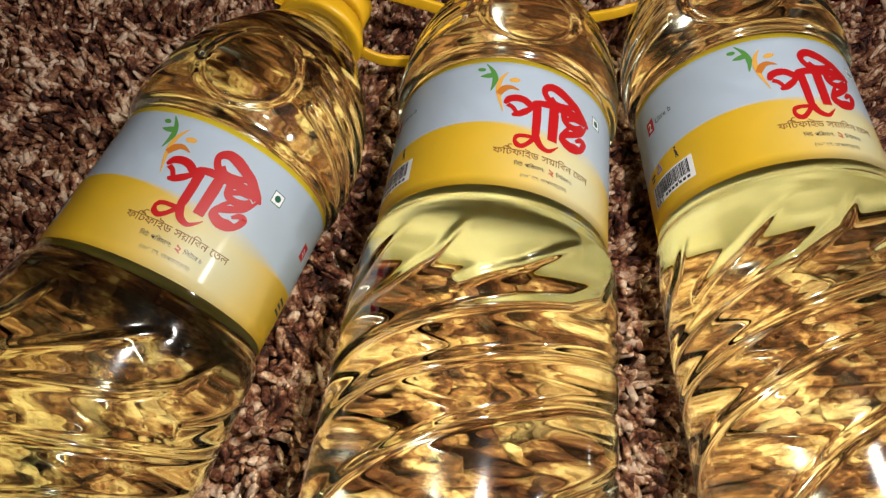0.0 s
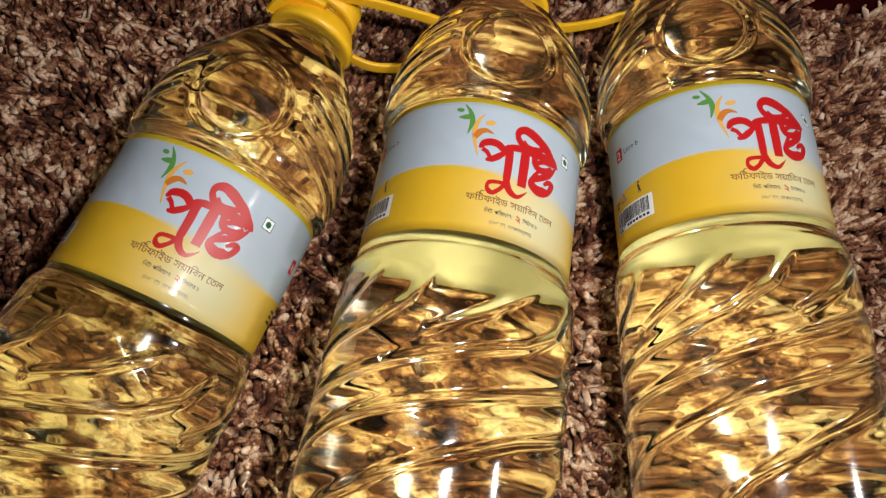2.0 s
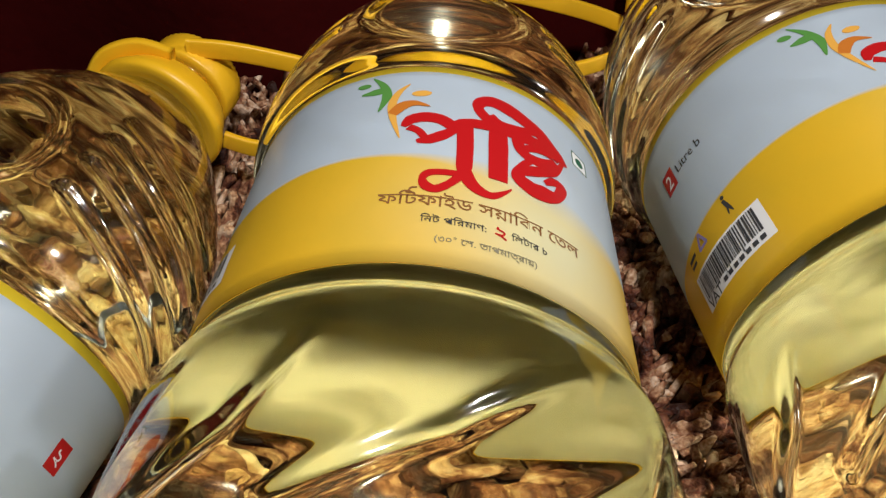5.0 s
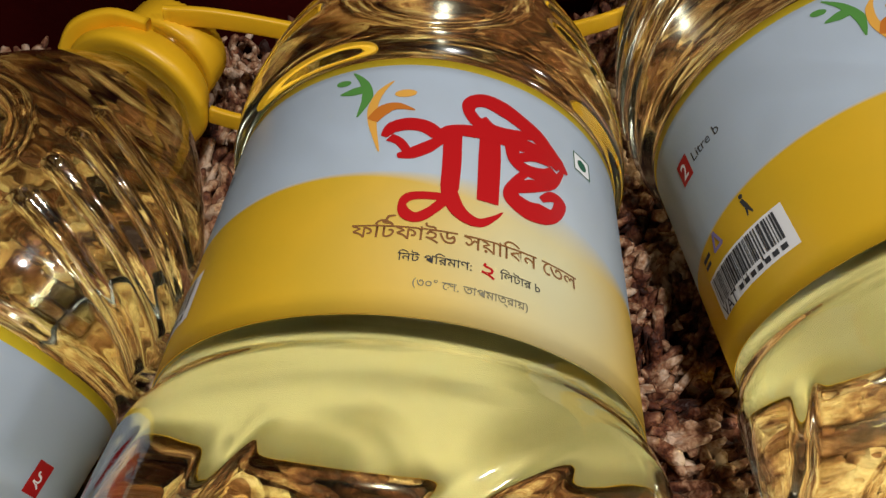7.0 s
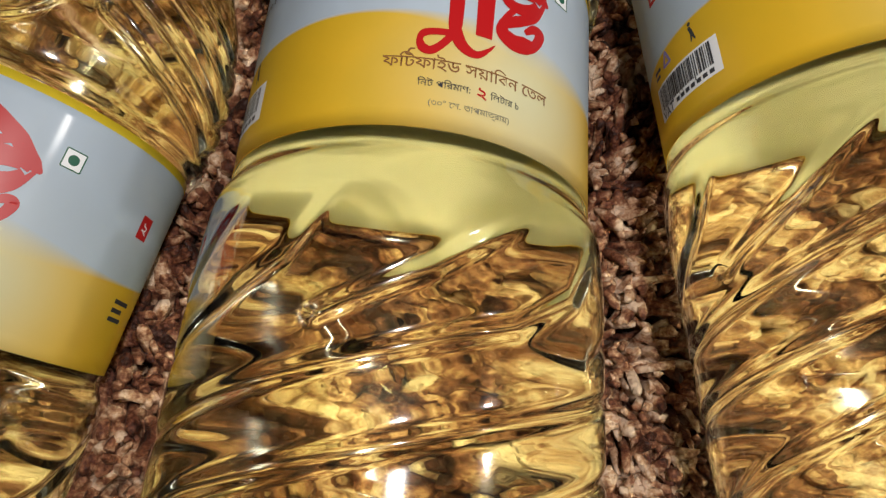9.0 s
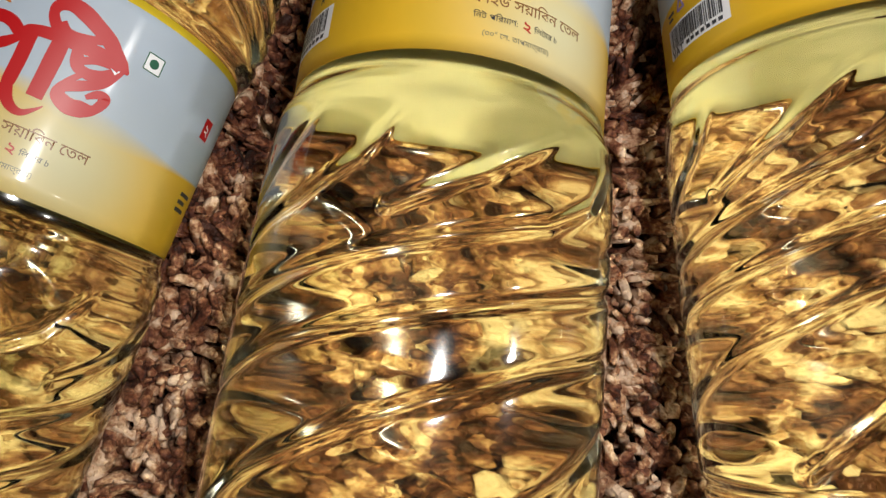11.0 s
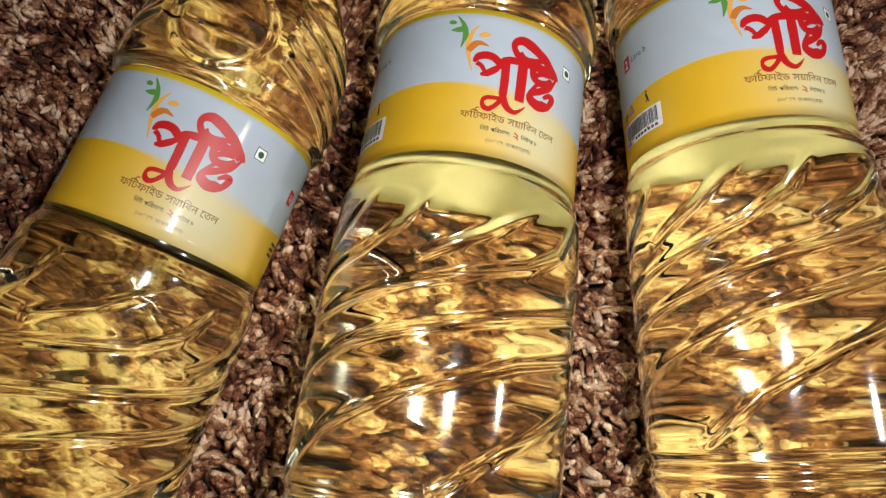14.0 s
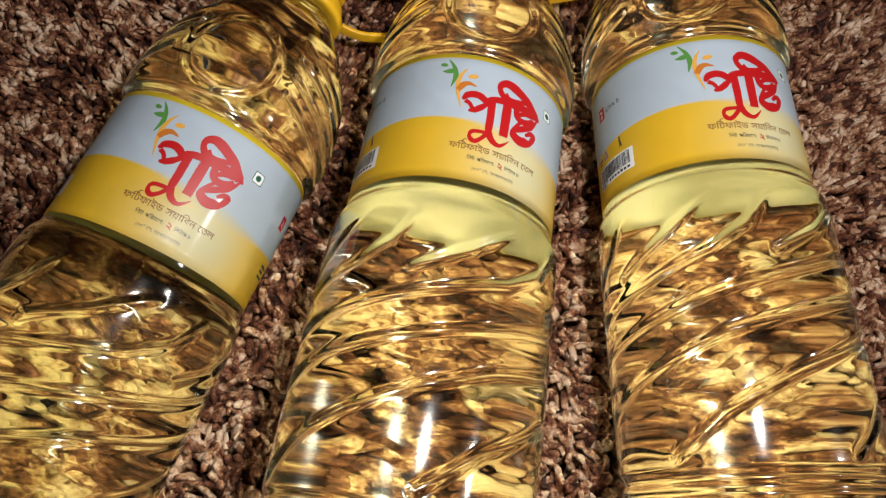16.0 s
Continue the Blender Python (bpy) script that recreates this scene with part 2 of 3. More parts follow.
def bottle_mesh(lee, columns=400, step=0.75):
    """The blown wall in three shells that meet: all round, and strips below and above the label round the angle lee,
    split off only to cast the shadow on the pile beside the bottle.
    """
    prof = np.array(PROFILE, float)
    length = np.r_[0, np.cumsum(np.hypot(*np.diff(prof, axis=0).T))]
    at = np.linspace(0, length[-1], int(length[-1] / step))
    s, r = np.interp(at, length, prof[:, 0]), np.interp(at, length, prof[:, 1])
    kernel = np.exp(-np.linspace(-2.0, 2.0, 7) ** 2 / 2)
    kernel /= kernel.sum()
    ends = (s[[0, -1]], r[[0, -1]])
    s = np.convolve(np.pad(s, 3, mode="edge"), kernel, "valid")
    r = np.convolve(np.pad(r, 3, mode="edge"), kernel, "valid")
    s[[0, -1]], r[[0, -1]] = ends[0], (0.2, 0.2)
    theta = np.linspace(0, 360, columns, endpoint=False) - 180
    S, T = np.meshgrid(s, theta, indexing="ij")
    Rr = np.repeat(r[:, None], columns, 1)
    rows = (S > -136) & (S < -8) & (Rr > 40)
    t, v = T[rows], S[rows]
    dent = np.zeros(t.shape)
    fade = np.clip((-15 - v) / 12, 0, 1) * np.clip((v + 132) / 8, 0, 1)
    for k in range(5):
        for line, deep in ((LONG_RIB, 1.2), (SHORT_RIB, 1.2)):
            turn = 72 * k
            d = groove((t + turn + 540) % 360 - 180, v, line)
            dent += -deep * fade * np.exp(-(d / 1.85) ** 2)
    Rr[rows] += dent
    # finger dents on the two faces of the shoulder, and slanting ribs on its flanks
    rows = (S > 66) & (S < 160) & (Rr > 16)
    t, v = T[rows], S[rows]
    dent = np.zeros(t.shape)
    for centre in (4, 184):
        a = (t - centre + 540) % 360 - 180
        d = np.hypot(a * 0.86, (v - 96) * 0.92)
        inside = 1 / (1 + np.exp((d - 20.5) / 0.7))
        dent += -1.7 * inside * (0.75 + 0.25 * (d / 20.5) ** 2)
        for side in (-1, 1):
            for s0 in (86, 97, 108, 119):
                line = [(centre + side * 34, s0 + 4), (centre + side * 52, s0 - 2), (centre + side * 88, s0 - 12)]
                d = groove((t - centre + 540) % 360 - 180 + centre, v, line)
                dent += -1.25 * np.exp(-(d / 1.7) ** 2)
    Rr[rows] += dent
    # dimpled foot
    rows = (S < -138)
    t, v = T[rows], S[rows]
    fade = np.clip((-138 - v) / 7, 0, 1) * np.clip(Rr[rows] / 45, 0, 1) ** 3
    Rr[rows] += fade * (-3.2 * (0.5 + 0.5 * np.cos(np.radians(5 * t))) ** 5 - 1.4 * (0.5 - 0.5 * np.cos(np.radians(5 * t))) ** 6)
    # blown plastic is never quite round
    Rr += 0.12 * np.sin(np.radians(2 * T) + S * 0.02) * np.clip(Rr / 50, 0, 1) * (S < -10)
    A = np.radians(T)
    P = np.stack([Rr * np.sin(A), S, Rr * np.cos(A)], -1).reshape(-1, 3) * 0.001
    n = len(s)
    i, k = np.meshgrid(np.arange(n - 1), np.arange(columns), indexing="ij")
    k2 = (k + 1) % columns
    faces = np.stack([i * columns + k, i * columns + k2, (i + 1) * columns + k2, (i + 1) * columns + k], -1).reshape(-1, 4).tolist()
    faces.append(tuple(range(columns))[::-1])
    faces.append(tuple(range((n - 1) * columns, n * columns)))
    whole = mesh_of("bottle_body", P, faces)
    normals = np.empty(len(P) * 3)
    whole.vertex_normals.foreach_get("vector", normals)
    normals = normals.reshape(-1, 3)
    mid = (theta + 180 / columns - lee + 540) % 360 - 180
    out = []
    in_lee = np.abs(mid) <= 52
    zone = np.where(s < -6, 1, np.where(s > 67, 2, 0))
    for shell in (0, 1, 2):
        chosen = [f for f in faces[:-2] if (zone[f[0] // columns] if in_lee[f[0] % columns] else 0) == shell]
        if not out:
            chosen += faces[-2:]
        used = np.unique(np.concatenate([np.array(f) for f in chosen]))
        renumber = np.full(len(P), -1)
        renumber[used] = np.arange(len(used))
        me = mesh_of("bottle_wall", P[used], [tuple(int(renumber[v]) for v in f) for f in chosen])
        me.normals_split_custom_set_from_vertices(normals[used].tolist())
        out.append(me)
    bpy.data.meshes.remove(whole)
    return out


def on_label(x, s, lift=0.0):
    a = math.radians(x / 0.843)
    r = R_LABEL + lift
    return (r * math.sin(a), s * 0.001, r * math.cos(a))


def label_mesh():
    """The wrapped sheet, 0.25 mm thick; u and v in millimetres."""
    n, m = 180, 14
    verts, faces = [], []
    for side, lift in ((0, 0.0), (1, -0.00025)):
        for i in range(n):
            a = 2 * math.pi * i / n
            x = (-180 + 360 * i / n) * 0.843
            for k in range(m + 1):
                s = 65.0 * k / m
                wob = 0.00006 * noise.noise((2.5 * math.cos(a), 2.5 * math.sin(a), s * 0.08))
                verts.append(on_label(x, s, lift + wob))
    q = n * (m + 1)
    for i in range(n):
        for k in range(m):
            a, b = i * (m + 1) + k, ((i + 1) % n) * (m + 1) + k
            faces.append((a, b, b + 1, a + 1))
            faces.append((q + a + 1, q + b + 1, q + b, q + a))
        for k in (0, m):
            a, b = i * (m + 1) + k, ((i + 1) % n) * (m + 1) + k
            faces.append((a, b, q + b, q + a))
    me = mesh_of("label", verts, faces)
    layer = me.uv_layers.new(name="UVMap")
    for poly in me.polygons:
        columns = [(v % q) // (m + 1) for v in poly.vertices]
        wraps = max(columns) == n - 1 and min(columns) == 0
        for loop, c, v in zip(poly.loop_indices, columns, poly.vertices):
            c = n if wraps and c == 0 else c
            layer.data[loop].uv = ((-180 + 360 * c / n) * 0.843, 65.0 * (v % (m + 1)) / m)
    me.materials.append(LABEL)
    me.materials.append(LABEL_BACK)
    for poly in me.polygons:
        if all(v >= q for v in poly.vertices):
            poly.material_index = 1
    return me


LIFT = 0.00012


def band(points, widths, lift=LIFT, steps=8):
    """A print stroke: a smooth band through points (mm on the label) with its widths."""
    pts = [Vector(p) for p in points]
    out, ws = [], []
    n = len(pts)
    for i in range(n - 1):
        p0, p1, p2, p3 = pts[max(i - 1, 0)], pts[i], pts[i + 1], pts[min(i + 2, n - 1)]
        for k in range(steps):
            t = k / steps
            out.append(0.5 * ((2 * p1) + (p2 - p0) * t + (2 * p0 - 5 * p1 + 4 * p2 - p3) * t * t + (3 * p1 - p0 - 3 * p2 + p3) * t ** 3))
            ws.append(widths[i] * (1 - t) + widths[i + 1] * t)
    out.append(pts[-1])
    ws.append(widths[-1])
    verts, faces = [], []
    for i, (p, w) in enumerate(zip(out, ws)):
        d = (out[min(i + 1, len(out) - 1)] - out[max(i - 1, 0)]).normalized()
        nrm = Vector((-d.y, d.x))
        for side in (-0.5, 0.0, 0.5):
            q = p + nrm * w * side
            verts.append(on_label(q.x, q.y, lift))
    for i in range(len(out) - 1):
        for k in (0, 1):
            a = 3 * i + k
            faces.append((a, a + 1, a + 4, a + 3))
    return verts, faces


def disc(cx, cy, rx, ry, turn=0, lift=LIFT, n=20):
    c, s = math.cos(math.radians(turn)), math.sin(math.radians(turn))
    verts = [on_label(cx, cy, lift)]
    for i in range(n):
        a = 2 * math.pi * i / n
        x, y = rx * math.cos(a), ry * math.sin(a)
        verts.append(on_label(cx + c * x - s * y, cy + s * x + c * y, lift))
    return verts, [(0, 1 + i, 1 + (i + 1) % n) for i in range(n)]


def patch_of(x0, x1, y0, y1, lift=LIFT, n=6):
    verts, faces = [], []
    for i in range(n + 1):
        for y in (y0, y1):
            verts.append(on_label(x0 + (x1 - x0) * i / n, y, lift))
    for i in range(n):
        faces.append((2 * i, 2 * i + 2, 2 * i + 3, 2 * i + 1))
    return verts, faces


def printed(name, pieces):
    verts, faces = [], []
    for v, f in pieces:
        k = len(verts)
        verts += v
        faces += [tuple(a + k for a in face) for face in f]
    return mesh_of(name, verts, faces)


def words(text, x0, x1, base, lift=LIFT, bold=0.0):
    """Wording in the built-in font, bent round the label; x0 to x1 in mm."""
    c = bpy.data.curves.new("wording", "FONT")
    c.body, c.resolution_u, c.offset = text, 2, bold
    ob = bpy.data.objects.new("wording", c)
    scene.collection.objects.link(ob)
    bpy.context.view_layer.update()
    me = bpy.data.meshes.new_from_object(ob.evaluated_get(bpy.context.evaluated_depsgraph_get()))
    bpy.data.objects.remove(ob)
    xs = [v.co.x for v in me.vertices]
    lo, hi = min(xs), max(xs)
    k = (x1 - x0) / (hi - lo)
    for v in me.vertices:
        v.co = Vector(on_label(x0 + (v.co.x - lo) * k, base + v.co.y * k, lift))
    me.materials.clear()
    return me


BODY = {0.0: bottle_mesh(-112), 158.0: bottle_mesh(-112 - 158)}
BODY[4.0] = BODY[0.0]
SHEET = label_mesh()

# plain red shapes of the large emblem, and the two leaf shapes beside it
EMBLEM = [printed("red_stroke", [one]) for one in (
    band([(-2.7, 39.8), (-1.2, 42.4), (1.6, 43.5), (4.7, 43.1), (7.1, 41.3), (8.4, 39.9)], [1.2, 3.3, 3.6, 3.5, 3.2, 2.2]),
    band([(8.1, 40.0), (5.4, 37.2), (2.8, 35.3), (0.4, 34.5)], [1.9, 3.0, 2.9, 1.1], LIFT + 0.000006),
    band([(-1.6, 39.6), (0.5, 38.3), (2.1, 35.8)], [2.2, 1.9, 1.7], LIFT + 0.000012),
    band([(7.4, 41.2), (9.5, 42.6), (12.3, 43.7), (15.9, 44.6)], [1.7, 3.3, 3.2, 2.5], LIFT + 0.000018),
    band([(10.0, 43.0), (10.3, 34.7), (10.3, 28.0), (10.2, 24.8)], [3.6, 3.5, 3.3, 1.9], LIFT + 0.000024),
    band([(10.4, 25.7), (7.7, 21.8), (5.3, 19.8), (3.4, 20.4), (2.6, 22.5), (3.5, 24.3), (5.9, 25.0), (9.3, 25.2)], [2.0, 1.8, 2.2, 2.3, 1.4, 1.9, 1.8, 1.8], LIFT + 0.000030),
    band([(10.4, 26.3), (11.7, 23.2), (13.6, 21.4), (16.0, 21.0), (18.4, 22.9), (20.1, 24.9)], [3.1, 3.0, 2.6, 1.9, 1.0, 0.2], LIFT + 0.000036),
    band([(17.2, 47.1), (17.3, 37.8), (17.2, 26.2)], [3.9, 4.4, 4.0], LIFT + 0.000042),
    band([(16.8, 45.1), (14.3, 47.1), (12.7, 50.0), (13.3, 52.5), (16.0, 54.0), (19.6, 53.3), (23.6, 51.5), (27.4, 49.5), (30.2, 47.0), (32.9, 44.8), (35.2, 43.4)], [2.6, 3.0, 2.5, 3.2, 4.2, 4.8, 4.5, 4.5, 4.2, 3.8, 0.6], LIFT + 0.000048),
    band([(15.5, 48.5), (17.7, 46.6), (21.5, 46.6), (26.6, 48.8)], [2.1, 2.0, 2.7, 2.1], LIFT + 0.000054),
    band([(11.8, 43.3), (17.1, 44.3), (22.1, 44.4), (27.6, 45.1), (32.8, 43.7)], [2.8, 3.6, 4.1, 3.3, 2.9], LIFT + 0.000060),
    band([(21.6, 44.1), (22.5, 39.5), (25.2, 38.1), (29.1, 39.0), (31.5, 41.9)], [3.0, 3.1, 3.2, 3.6, 2.0], LIFT + 0.000066),
    band([(23.0, 40.3), (26.4, 42.6), (30.4, 43.4)], [2.0, 2.3, 2.3], LIFT + 0.000072),
    band([(25.2, 37.9), (22.2, 33.2), (21.9, 29.6), (24.9, 27.8), (28.2, 28.4), (31.2, 29.9), (32.6, 33.7), (30.6, 34.2), (28.0, 32.0)], [1.6, 1.8, 3.9, 4.7, 4.7, 2.5, 3.1, 2.5, 1.2], LIFT + 0.000078),
    band([(22.2, 31.9), (25.8, 34.3), (30.8, 37.8), (33.9, 43.5)], [2.3, 3.0, 2.2, 0.9], LIFT + 0.000084),
)]
LEAF = printed("green_leaf_shape", [
    band([(-11.8, 61.3), (-8.9, 57.1), (-7.6, 52.3), (-8.8, 46.3)], [0.3, 1.8, 2.4, 0.3]),
    band([(-13.8, 54.5), (-11.0, 54.7), (-8.8, 55.0)], [0.3, 2.5, 2.7]),
    disc(-13.6, 58.3, 1.7, 1.0, -12),
])
FLAME = printed("orange_leaf_shape", [
    band([(-2.7, 57.0), (-5.0, 53.5), (-6.0, 48.7), (-5.3, 43.4), (-3.1, 35.6)], [0.2, 1.6, 2.0, 1.6, 0.2]),
    disc(0.1, 52.9, 2.2, 1.2, 8),
])
WING = printed("orange_wing_shape", [
    band([(-5.6, 44.7), (-3.6, 47.8), (-1.1, 48.8), (2.4, 47.7)], [2.5, 3.1, 2.1, 0.2], LIFT * 1.2),
])
# wording, in the order in which the signs stand
NAME_LINE = words("\u09ab\u09bf\u099f\u09ab\u09be\u0987\u09a1 \u09b8\u09df\u09be\u09bf\u09ac\u09a8 \u09c7\u09a4\u09b2", -5.1, 35.6, 14.9, bold=0.004)
HOOK = printed("sign_above", [band([(0.3, 18.4), (0.8, 19.6), (1.9, 19.8)], [0.3, 0.5, 0.3])])
NET_LINE = words("\u09bf\u09a8\u099f \u09aa\u09bf\u09b0\u09ae\u09be\u09a3:", 3.1, 15.0, 10.4)
TWO = words("\u09e8", 16.6, 18.9, 9.8, bold=0.01)
LITRE_LINE = words("\u09bf\u09b2\u099f\u09be\u09b0 b", 19.8, 27.2, 10.3)
WARM_LINE = words("(\u09e9\u09e6\u00b0 \u09c7\u09b8. \u09a4\u09be\u09aa\u09ae\u09be\u09a4\u09cd\u09b0\u09be\u09df)", 5.9, 24.8, 5.7)
VEG = printed("square_mark", [band([(37.9, 47.6), (43.1, 47.6)], [0.35, 0.35]), band([(37.9, 52.8), (43.1, 52.8)], [0.35, 0.35]), band([(37.9, 47.6), (37.9, 52.8)], [0.35, 0.35]), band([(43.1, 47.6), (43.1, 52.8)], [0.35, 0.35]),
                               disc(40.5, 50.2, 1.45, 1.45)])
VEG_PAPER = printed("mark_paper", [patch_of(37.7, 43.3, 47.4, 53.0, LIFT * 0.5)])
TAG = printed("red_tag", [patch_of(-62.0, -56.4, 44.0, 51.0)])
TAG_TWO = words("2", -60.6, -57.8, 45.2, lift=LIFT * 2, bold=0.012)
TAG_LITRE = words("Litre b", -54.6, -44.0, 46.2)
TAG_EAST = printed("red_tag", [patch_of(67.8, 73.2, 40.0, 47.0)])
TAG_EAST_SIGN = words("\u09e8", 69.0, 71.8, 41.6, lift=LIFT * 2, bold=0.012)
CODE_PAPER = printed("barcode_paper", [patch_of(-69.0, -39.4, 8.4, 19.2)])
random.seed(4)
lines, x = [], -67.6
while x < -41.5:
    w = random.choice((0.22, 0.22, 0.4, 0.6))
    lines.append(patch_of(x, x + w, 11.4 if random.random() > 0.1 else 10.4, 18.4, LIFT * 2, 1))
    x += w + random.choice((0.25, 0.25, 0.45, 0.6))
CODE = [printed("bar", [one]) for one in lines]
CODE_FIGURES = [printed("figure_bar", [patch_of(-58 + 2.4 * i, -56.4 + 2.4 * i, 9.2, 10.5, LIFT * 2, 1)]) for i in range(7)]
VAT = words("VAT", -67.4, -59.6, 8.2, lift=LIFT * 3, bold=0.01)
FIGURE_MARK = printed("small_mark", [band([(-47.2, 26.4), (-46.6, 24.4), (-45.6, 21.8)], [0.9, 1.2, 0.3]), band([(-46.7, 24.2), (-47.2, 21.8)], [0.8, 0.3]), disc(-46.9, 27.2, 0.6, 0.6)])
TRIANGLE = printed("triangle_mark", [band([(-61.2, 22.4), (-59.2, 26.8)], [0.9, 0.9]), band([(-59.2, 26.8), (-57.2, 22.4)], [0.9, 0.9]), band([(-57.2, 22.6), (-61.2, 22.6)], [0.9, 0.9])])
SIDE_BARS = [printed("print_bar", [patch_of(72.0, 72.0 + w, 20.6 - 2.6 * i, 21.9 - 2.6 * i)]) for i, w in enumerate((9.0, 6.5, 8.0))]
SIDE_BARS += [printed("print_bar", [patch_of(-68, -63.5, 23.4, 24.5)]), printed("print_bar", [patch_of(-68, -64.5, 21.6, 22.6)])]


def tube(path, width, thick, closed=False):
    """A flat rounded strap along a path (mm), its width upright."""
    pts = [Vector(p) for p in path]
    n = len(pts)
    fine = []
    last = n if closed else n - 1
    for i in range(last):
        if closed:
            p0, p1, p2, p3 = pts[i - 1], pts[i], pts[(i + 1) % n], pts[(i + 2) % n]
        else:
            p0, p1, p2, p3 = pts[max(i - 1, 0)], pts[i], pts[i + 1], pts[min(i + 2, n - 1)]
        for k in range(6):
            t = k / 6
            fine.append(0.5 * ((2 * p1) + (p2 - p0) * t + (2 * p0 - 5 * p1 + 4 * p2 - p3) * t * t + (3 * p1 - p0 - 3 * p2 + p3) * t ** 3))
    if not closed:
        fine.append(pts[-1])
    outline = []
    for i in range(16):
        a = 2 * math.pi * i / 16
        c, s = math.cos(a), math.sin(a)
        outline.append((math.copysign(abs(c) ** 0.35, c) * thick / 2, math.copysign(abs(s) ** 0.35, s) * width / 2))
    verts, faces = [], []
    m = len(fine)
    for i, p in enumerate(fine):
        d = (fine[(i + 1) % m] - fine[i - 1]) if closed else (fine[min(i + 1, m - 1)] - fine[max(i - 1, 0)])
        d.normalize()
        side = d.cross(Vector((0, 0, 1))).normalized()
        up = side.cross(d)
        for a, b in outline:
            verts.append((p + side * a + up * b) * 0.001)
    for i in range(m if closed else m - 1):
        for k in range(16):
            a, b = i * 16 + k, ((i + 1) % m) * 16 + k
            a2, b2 = i * 16 + (k + 1) % 16, ((i + 1) % m) * 16 + (k + 1) % 16
            faces.append((a, a2, b2, b))
    if not closed:
        faces += [tuple(range(16)), tuple(range((m - 1) * 16, m * 16))[::-1]]
    return mesh_of("strap", verts, faces)


def lathe(name, profile, columns=64, ridges=0, deep=0.0):
    verts, faces = [], []
    for s, r in profile:
        for k in range(columns):
            a = 2 * math.pi * k / columns
            q = r - (deep if ridges and k % 2 else 0.0)
            verts.append((q * math.sin(a) * 0.001, s * 0.001, q * math.cos(a) * 0.001))
    n = len(profile)
    for i in range(n - 1):
        for k in range(columns):
            k2 = (k + 1) % columns
            faces.append((i * columns + k, i * columns + k2, (i + 1) * columns + k2, (i + 1) * columns + k))
    faces += [tuple(range(columns))[::-1], tuple(range((n - 1) * columns, n * columns))]
    return mesh_of(name, verts, faces)


CAP = lathe("cap", [(181, 15), (181, 17), (182, 17.6), (193, 17.2), (195, 16), (196, 13)], 96, 1, 0.5)
COLLAR = lathe("collar", [(163.5, 19.0), (162.5, 22), (163.5, 23.5), (166, 23.5), (170, 21.5), (174, 20), (175.5, 18.5), (175.5, 15.4)])
STRAP = tube([(3, 184, 18), (18, 190, 17), (40, 199, 12), (62, 207, 6), (77, 206, 2), (78, 197, -2), (64, 186, -5), (48, 177, -7), (34, 171, -8), (22, 169, -6)], 7.0, 2.6)
LOBES = [tube([(4, 174, 20), (-8, 173, 21), (-18, 169, 17), (-23, 166, 9)], 7, 3.4)]


def build_bottle(place, label_roll, mould_roll, loop_roll, words_on_label):
    thing = new("oil_bottle")
    thing.matrix_world = place
    tagged(thing, words_on_label, "bottle", "oil bottles on the carpet")
    wall, shadow_flank, shadow_shoulder = BODY[mould_roll]
    # lee strips of the wall, split off to add the dark shadow beside it
    part("shadow_shoulder", shadow_shoulder, OIL, thing, "", pose(0, 0, 0, 0, mould_roll, 0))
    part("shadow_flank", shadow_flank, OIL, thing, "", pose(0, 0, 0, 0, mould_roll, 0))
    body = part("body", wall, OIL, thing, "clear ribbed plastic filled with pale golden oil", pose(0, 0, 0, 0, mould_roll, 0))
    # rest of the wall casts no shadow, so the pile beneath stays lit
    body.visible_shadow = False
    sheet = part("label", SHEET, None, thing, "pale blue and yellow printed label", pose(0, 0, 0, 0, label_roll, 0))
    for name, mesh, ink, text in (
        ("leaf_mark", LEAF, INK_LIME, "green leaf shape"), ("leaf_mark", FLAME, INK_GOLD, "golden leaf shape"), ("leaf_mark", WING, INK_ORANGE, "orange leaf shape"),
        ("wording", NAME_LINE, INK_BROWN, "brown line of wording"), ("wording", HOOK, INK_BROWN, ""), ("wording", NET_LINE, INK_DARK, ""), ("figure", TWO, INK_RED, "red figure"),
        ("wording", LITRE_LINE, INK_DARK, ""), ("wording", WARM_LINE, INK_GREY, ""), ("mark_paper", VEG_PAPER, INK_WHITE, ""), ("square_mark", VEG, INK_GREEN, "green dot in a square"),
        ("red_tag", TAG, INK_RED, "small red tag"), ("figure", TAG_TWO, INK_WHITE, ""), ("wording", TAG_LITRE, INK_DARK, ""), ("red_tag", TAG_EAST, INK_RED, "small red tag"),
        ("figure", TAG_EAST_SIGN, INK_WHITE, ""), ("barcode_paper", CODE_PAPER, INK_WHITE, ""),
        ("wording", VAT, INK_DARK, ""), ("small_mark", FIGURE_MARK, INK_DARK, ""), ("triangle_mark", TRIANGLE, INK_VIOLET, ""),
    ):
        part(name, mesh, ink, sheet, text)
    for name, pieces, ink in (("red_stroke", EMBLEM, INK_RED), ("bar", CODE, INK_DARK), ("figure_bar", CODE_FIGURES, INK_DARK), ("print_bar", SIDE_BARS, INK_DARK)):
        for one in pieces:
            part(name, one, ink, sheet)
    part("cap", CAP, YELLOW, thing, "yellow screw cap")
    handle = part("handle", COLLAR, YELLOW, thing, "yellow plastic carrying handle", pose(0, 0, 0, 0, loop_roll, 0))
    part("strap", STRAP, YELLOW, handle)
    for lobe in LOBES:
        part("lug", lobe, YELLOW, handle)
    return thing


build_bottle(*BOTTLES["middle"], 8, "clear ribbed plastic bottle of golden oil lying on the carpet")
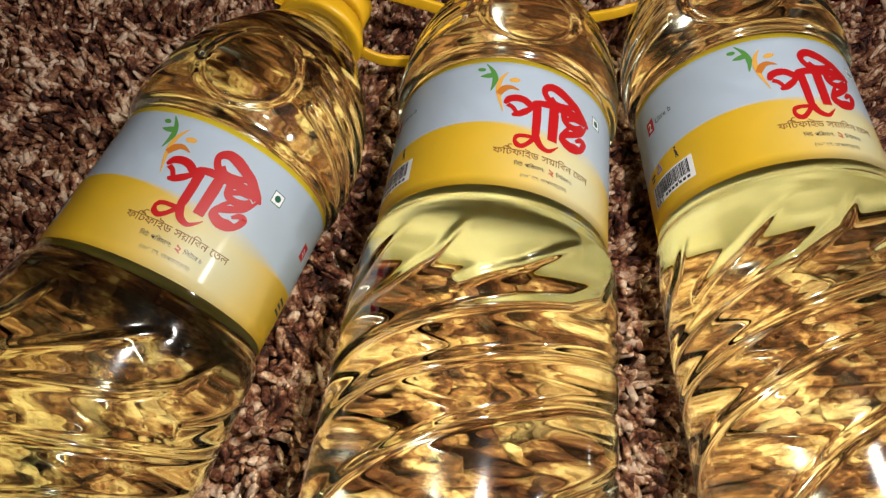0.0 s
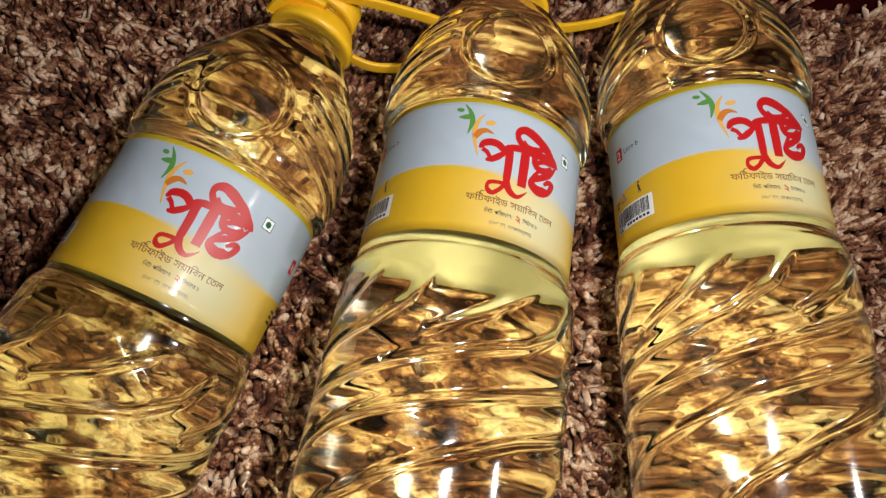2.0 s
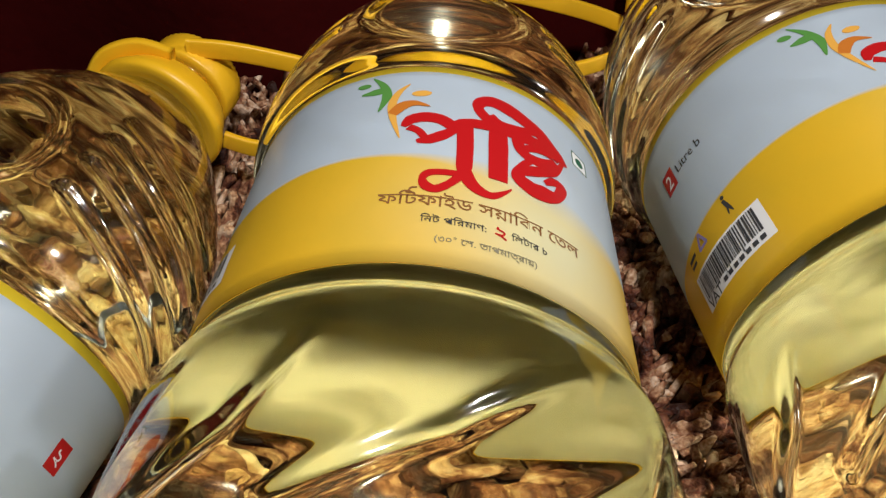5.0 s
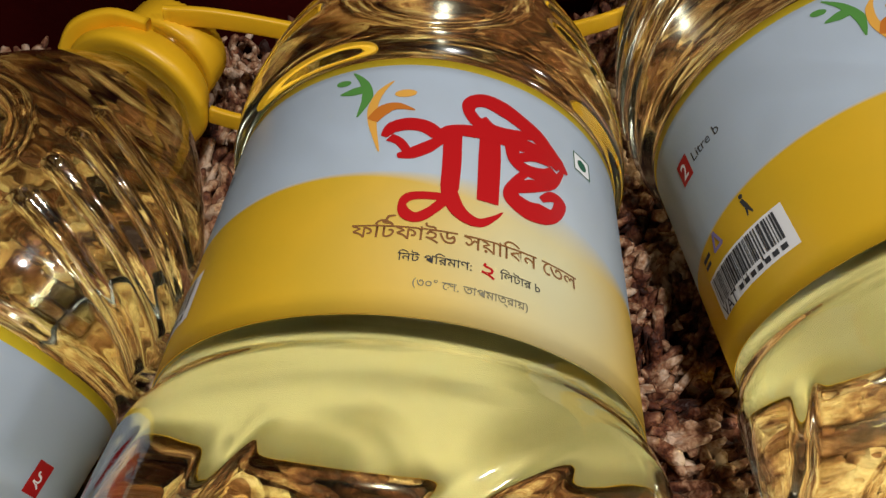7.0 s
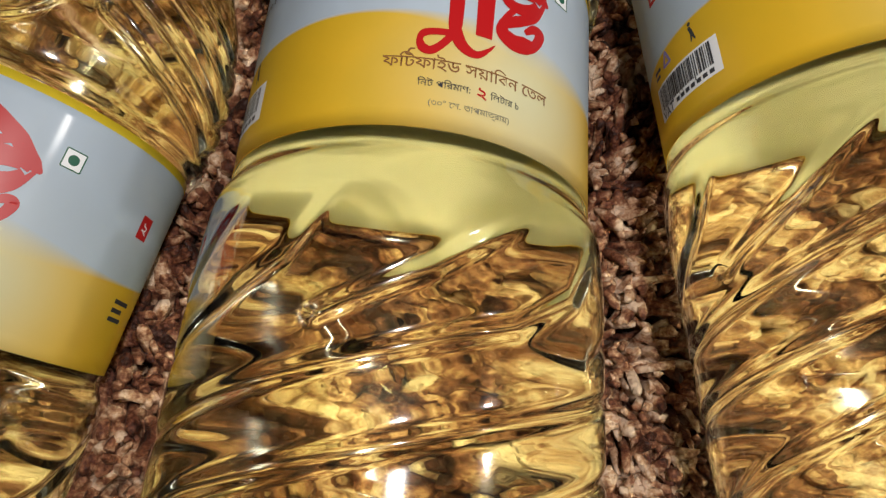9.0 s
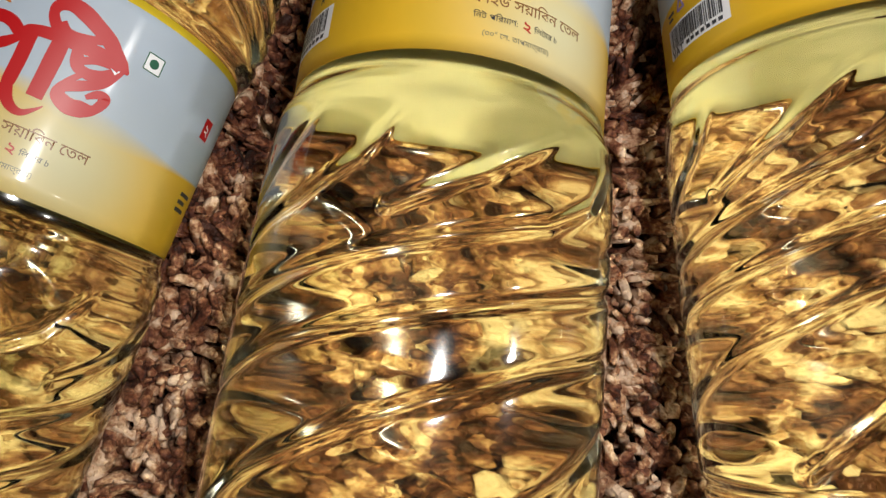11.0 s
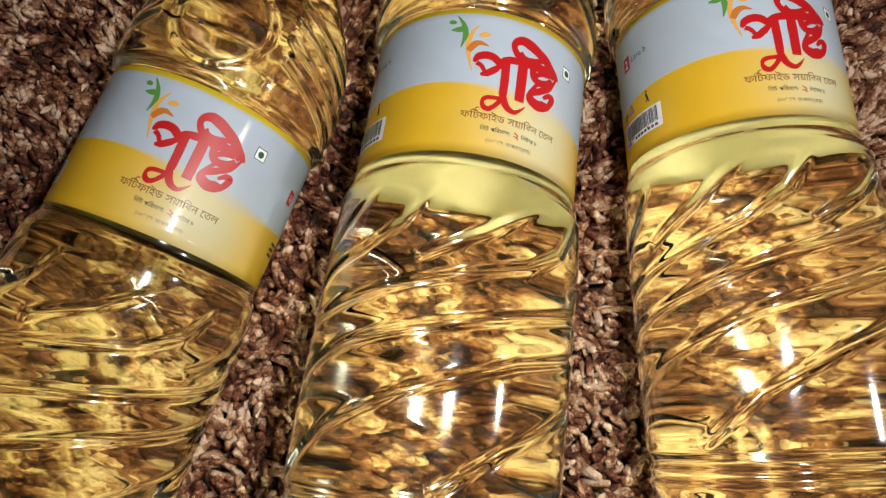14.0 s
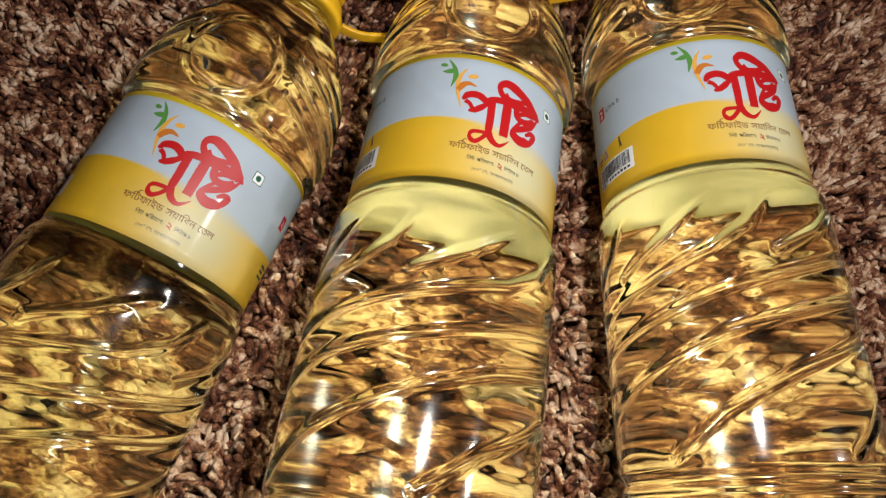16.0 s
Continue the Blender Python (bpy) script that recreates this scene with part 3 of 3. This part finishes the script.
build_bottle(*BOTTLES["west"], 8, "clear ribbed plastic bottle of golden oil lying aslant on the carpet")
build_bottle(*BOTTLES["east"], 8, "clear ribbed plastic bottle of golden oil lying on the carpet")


# ---- the shaggy carpet ----
def ceiling_under(x, y):
    """Highest z that a strand may reach at each place, pressed down under the bottles."""
    top = np.full(x.shape, 0.03)
    for m, _, _ in BOTTLES.values():
        a = np.array(m.translation)
        d = np.array(m.to_3x3() @ Vector((0, 1, 0)))
        ex, ey = x - a[0], y - a[1]
        along = (ex * d[0] + ey * d[1]) / (d[0] ** 2 + d[1] ** 2)
        off = np.abs(ex * d[1] - ey * d[0])
        s = along * 1000
        r = np.interp(s, [-166, -150, -137, -12, 0, 65, 75, 100, 130, 156, 160, 175, 197], [0.040, 0.0505, 0.0535, 0.0535, 0.049, 0.049, 0.053, 0.0515, 0.041, 0.025, 0.024, 0.024, 0.019]) + 0.0005
        inside = (off < r) & (s > -167) & (s < 198)
        z = a[2] + along * d[2] - np.sqrt(np.maximum(r * r - off * off, 0))
        top = np.where(inside, np.minimum(top, z), top)
    return top


def pile(x0, x1, y0, y1, pitch, seed, coarse=1.0, around=None, strands=2):
    """Plump yarn ends that lean together in clumps, two to a tuft, with blunt round tips."""
    rng = np.random.default_rng(seed)
    gx, gy = np.meshgrid(np.arange(x0, x1, pitch), np.arange(y0, y1, pitch))
    cx = gx.ravel() + rng.uniform(-0.6, 0.6, gx.size) * pitch
    cy = gy.ravel() + rng.uniform(-0.6, 0.6, gx.size) * pitch
    if around:
        out_of = (cx < around[0]) | (cx > around[1]) | (cy < around[2])
        cx, cy = cx[out_of], cy[out_of]
    clump = np.sin(cx * 61 + 2.1 * np.sin(cy * 47)) + np.cos(cy * 71 + 1.7 * np.sin(cx * 39 + 1))
    lean = np.repeat(clump * 1.5 + rng.normal(0, 0.8, cx.size), strands)
    n = lean.size
    lean = lean + rng.normal(0, 0.5, n)
    reach = rng.uniform(0.15, 1.0, n) * 0.019
    high = np.repeat(rng.uniform(0.72, 1.02, cx.size), strands) * 0.040 * rng.uniform(0.84, 1.06, n)
    bx = np.repeat(cx, strands) + rng.normal(0, 0.0015, n)
    by = np.repeat(cy, strands) + rng.normal(0, 0.0015, n)
    pressed = ceiling_under(bx, by) < 0.004
    thick = rng.uniform(0.75, 1.25, n) * np.where(pressed, 0.0027, 0.0019 * coarse)
    bend = rng.normal(0, 0.0022, (2, n))
    rings, sides = 5, 5
    out = np.empty((n, rings, sides, 3))
    for k, (t, wide) in enumerate(((0.0, 0.8), (0.4, 0.95), (0.72, 1.0), (0.94, 0.85), (1.0, 0.4))):
        px = bx + np.cos(lean) * reach * t ** 1.6 + bend[0] * math.sin(3.1 * t)
        py = by + np.sin(lean) * reach * t ** 1.6 + bend[1] * math.sin(3.1 * t)
        pz = PILE_BASE + high * (t - 0.22 * t * t)
        lim = ceiling_under(px, py) - thick * 0.6
        pz = np.minimum(pz, np.maximum(lim, PILE_BASE + 0.0008 * k))
        w = thick * wide
        for c in range(sides):
            a = 2 * math.pi / sides * c + lean + 0.5 * t
            rag = w * np.where(pressed, 1.0, rng.uniform(0.45, 1.55, n))
            out[:, k, c, 0] = px + np.cos(a) * rag
            out[:, k, c, 1] = py + np.sin(a) * rag
            out[:, k, c, 2] = pz - (0.45 * rag * np.cos(a - lean) + rng.uniform(-0.4, 0.4, n) * w if k else 0)
    base = np.arange(n)[:, None] * rings * sides
    faces = []
    for k in range(rings - 1):
        for c in range(sides):
            c2 = (c + 1) % sides
            faces.append(np.concatenate([base + k * sides + c, base + k * sides + c2, base + (k + 1) * sides + c2, base + (k + 1) * sides + c], 1))
    quads = np.concatenate(faces, 0)
    caps = np.concatenate([base + (rings - 1) * sides + c for c in range(sides)], 1)
    me = bpy.data.meshes.new("pile")
    v = out.reshape(-1, 3)
    me.vertices.add(len(v))
    me.vertices.foreach_set("co", v.ravel())
    me.loops.add(quads.size + caps.size)
    me.loops.foreach_set("vertex_index", np.concatenate([quads.ravel(), caps.ravel()]))
    me.polygons.add(len(quads) + len(caps))
    me.polygons.foreach_set("loop_start", np.concatenate([np.arange(len(quads)) * 4, quads.size + np.arange(len(caps)) * sides]))
    me.polygons.foreach_set("use_smooth", np.ones(len(quads) + len(caps), bool))
    me.update(calc_edges=True)
    return me


carpet = tagged(part("carpet", box(-0.95, 1.05, -0.6, 0.346, -0.04, PILE_BASE), BACKING), "brown and cream shaggy carpet with long pile", "carpet", kind="structure")
tagged(part("pile", pile(-0.36, 0.46, -0.08, 0.340, 0.0046, 3), YARN, carpet), "long brown and cream yarn", kind="stuff")
tagged(part("pile", pile(-0.94, 1.04, -0.59, 0.340, 0.013, 5, 2.4, (-0.36, 0.46, -0.08)), YARN, carpet), "long brown and cream yarn", kind="stuff")
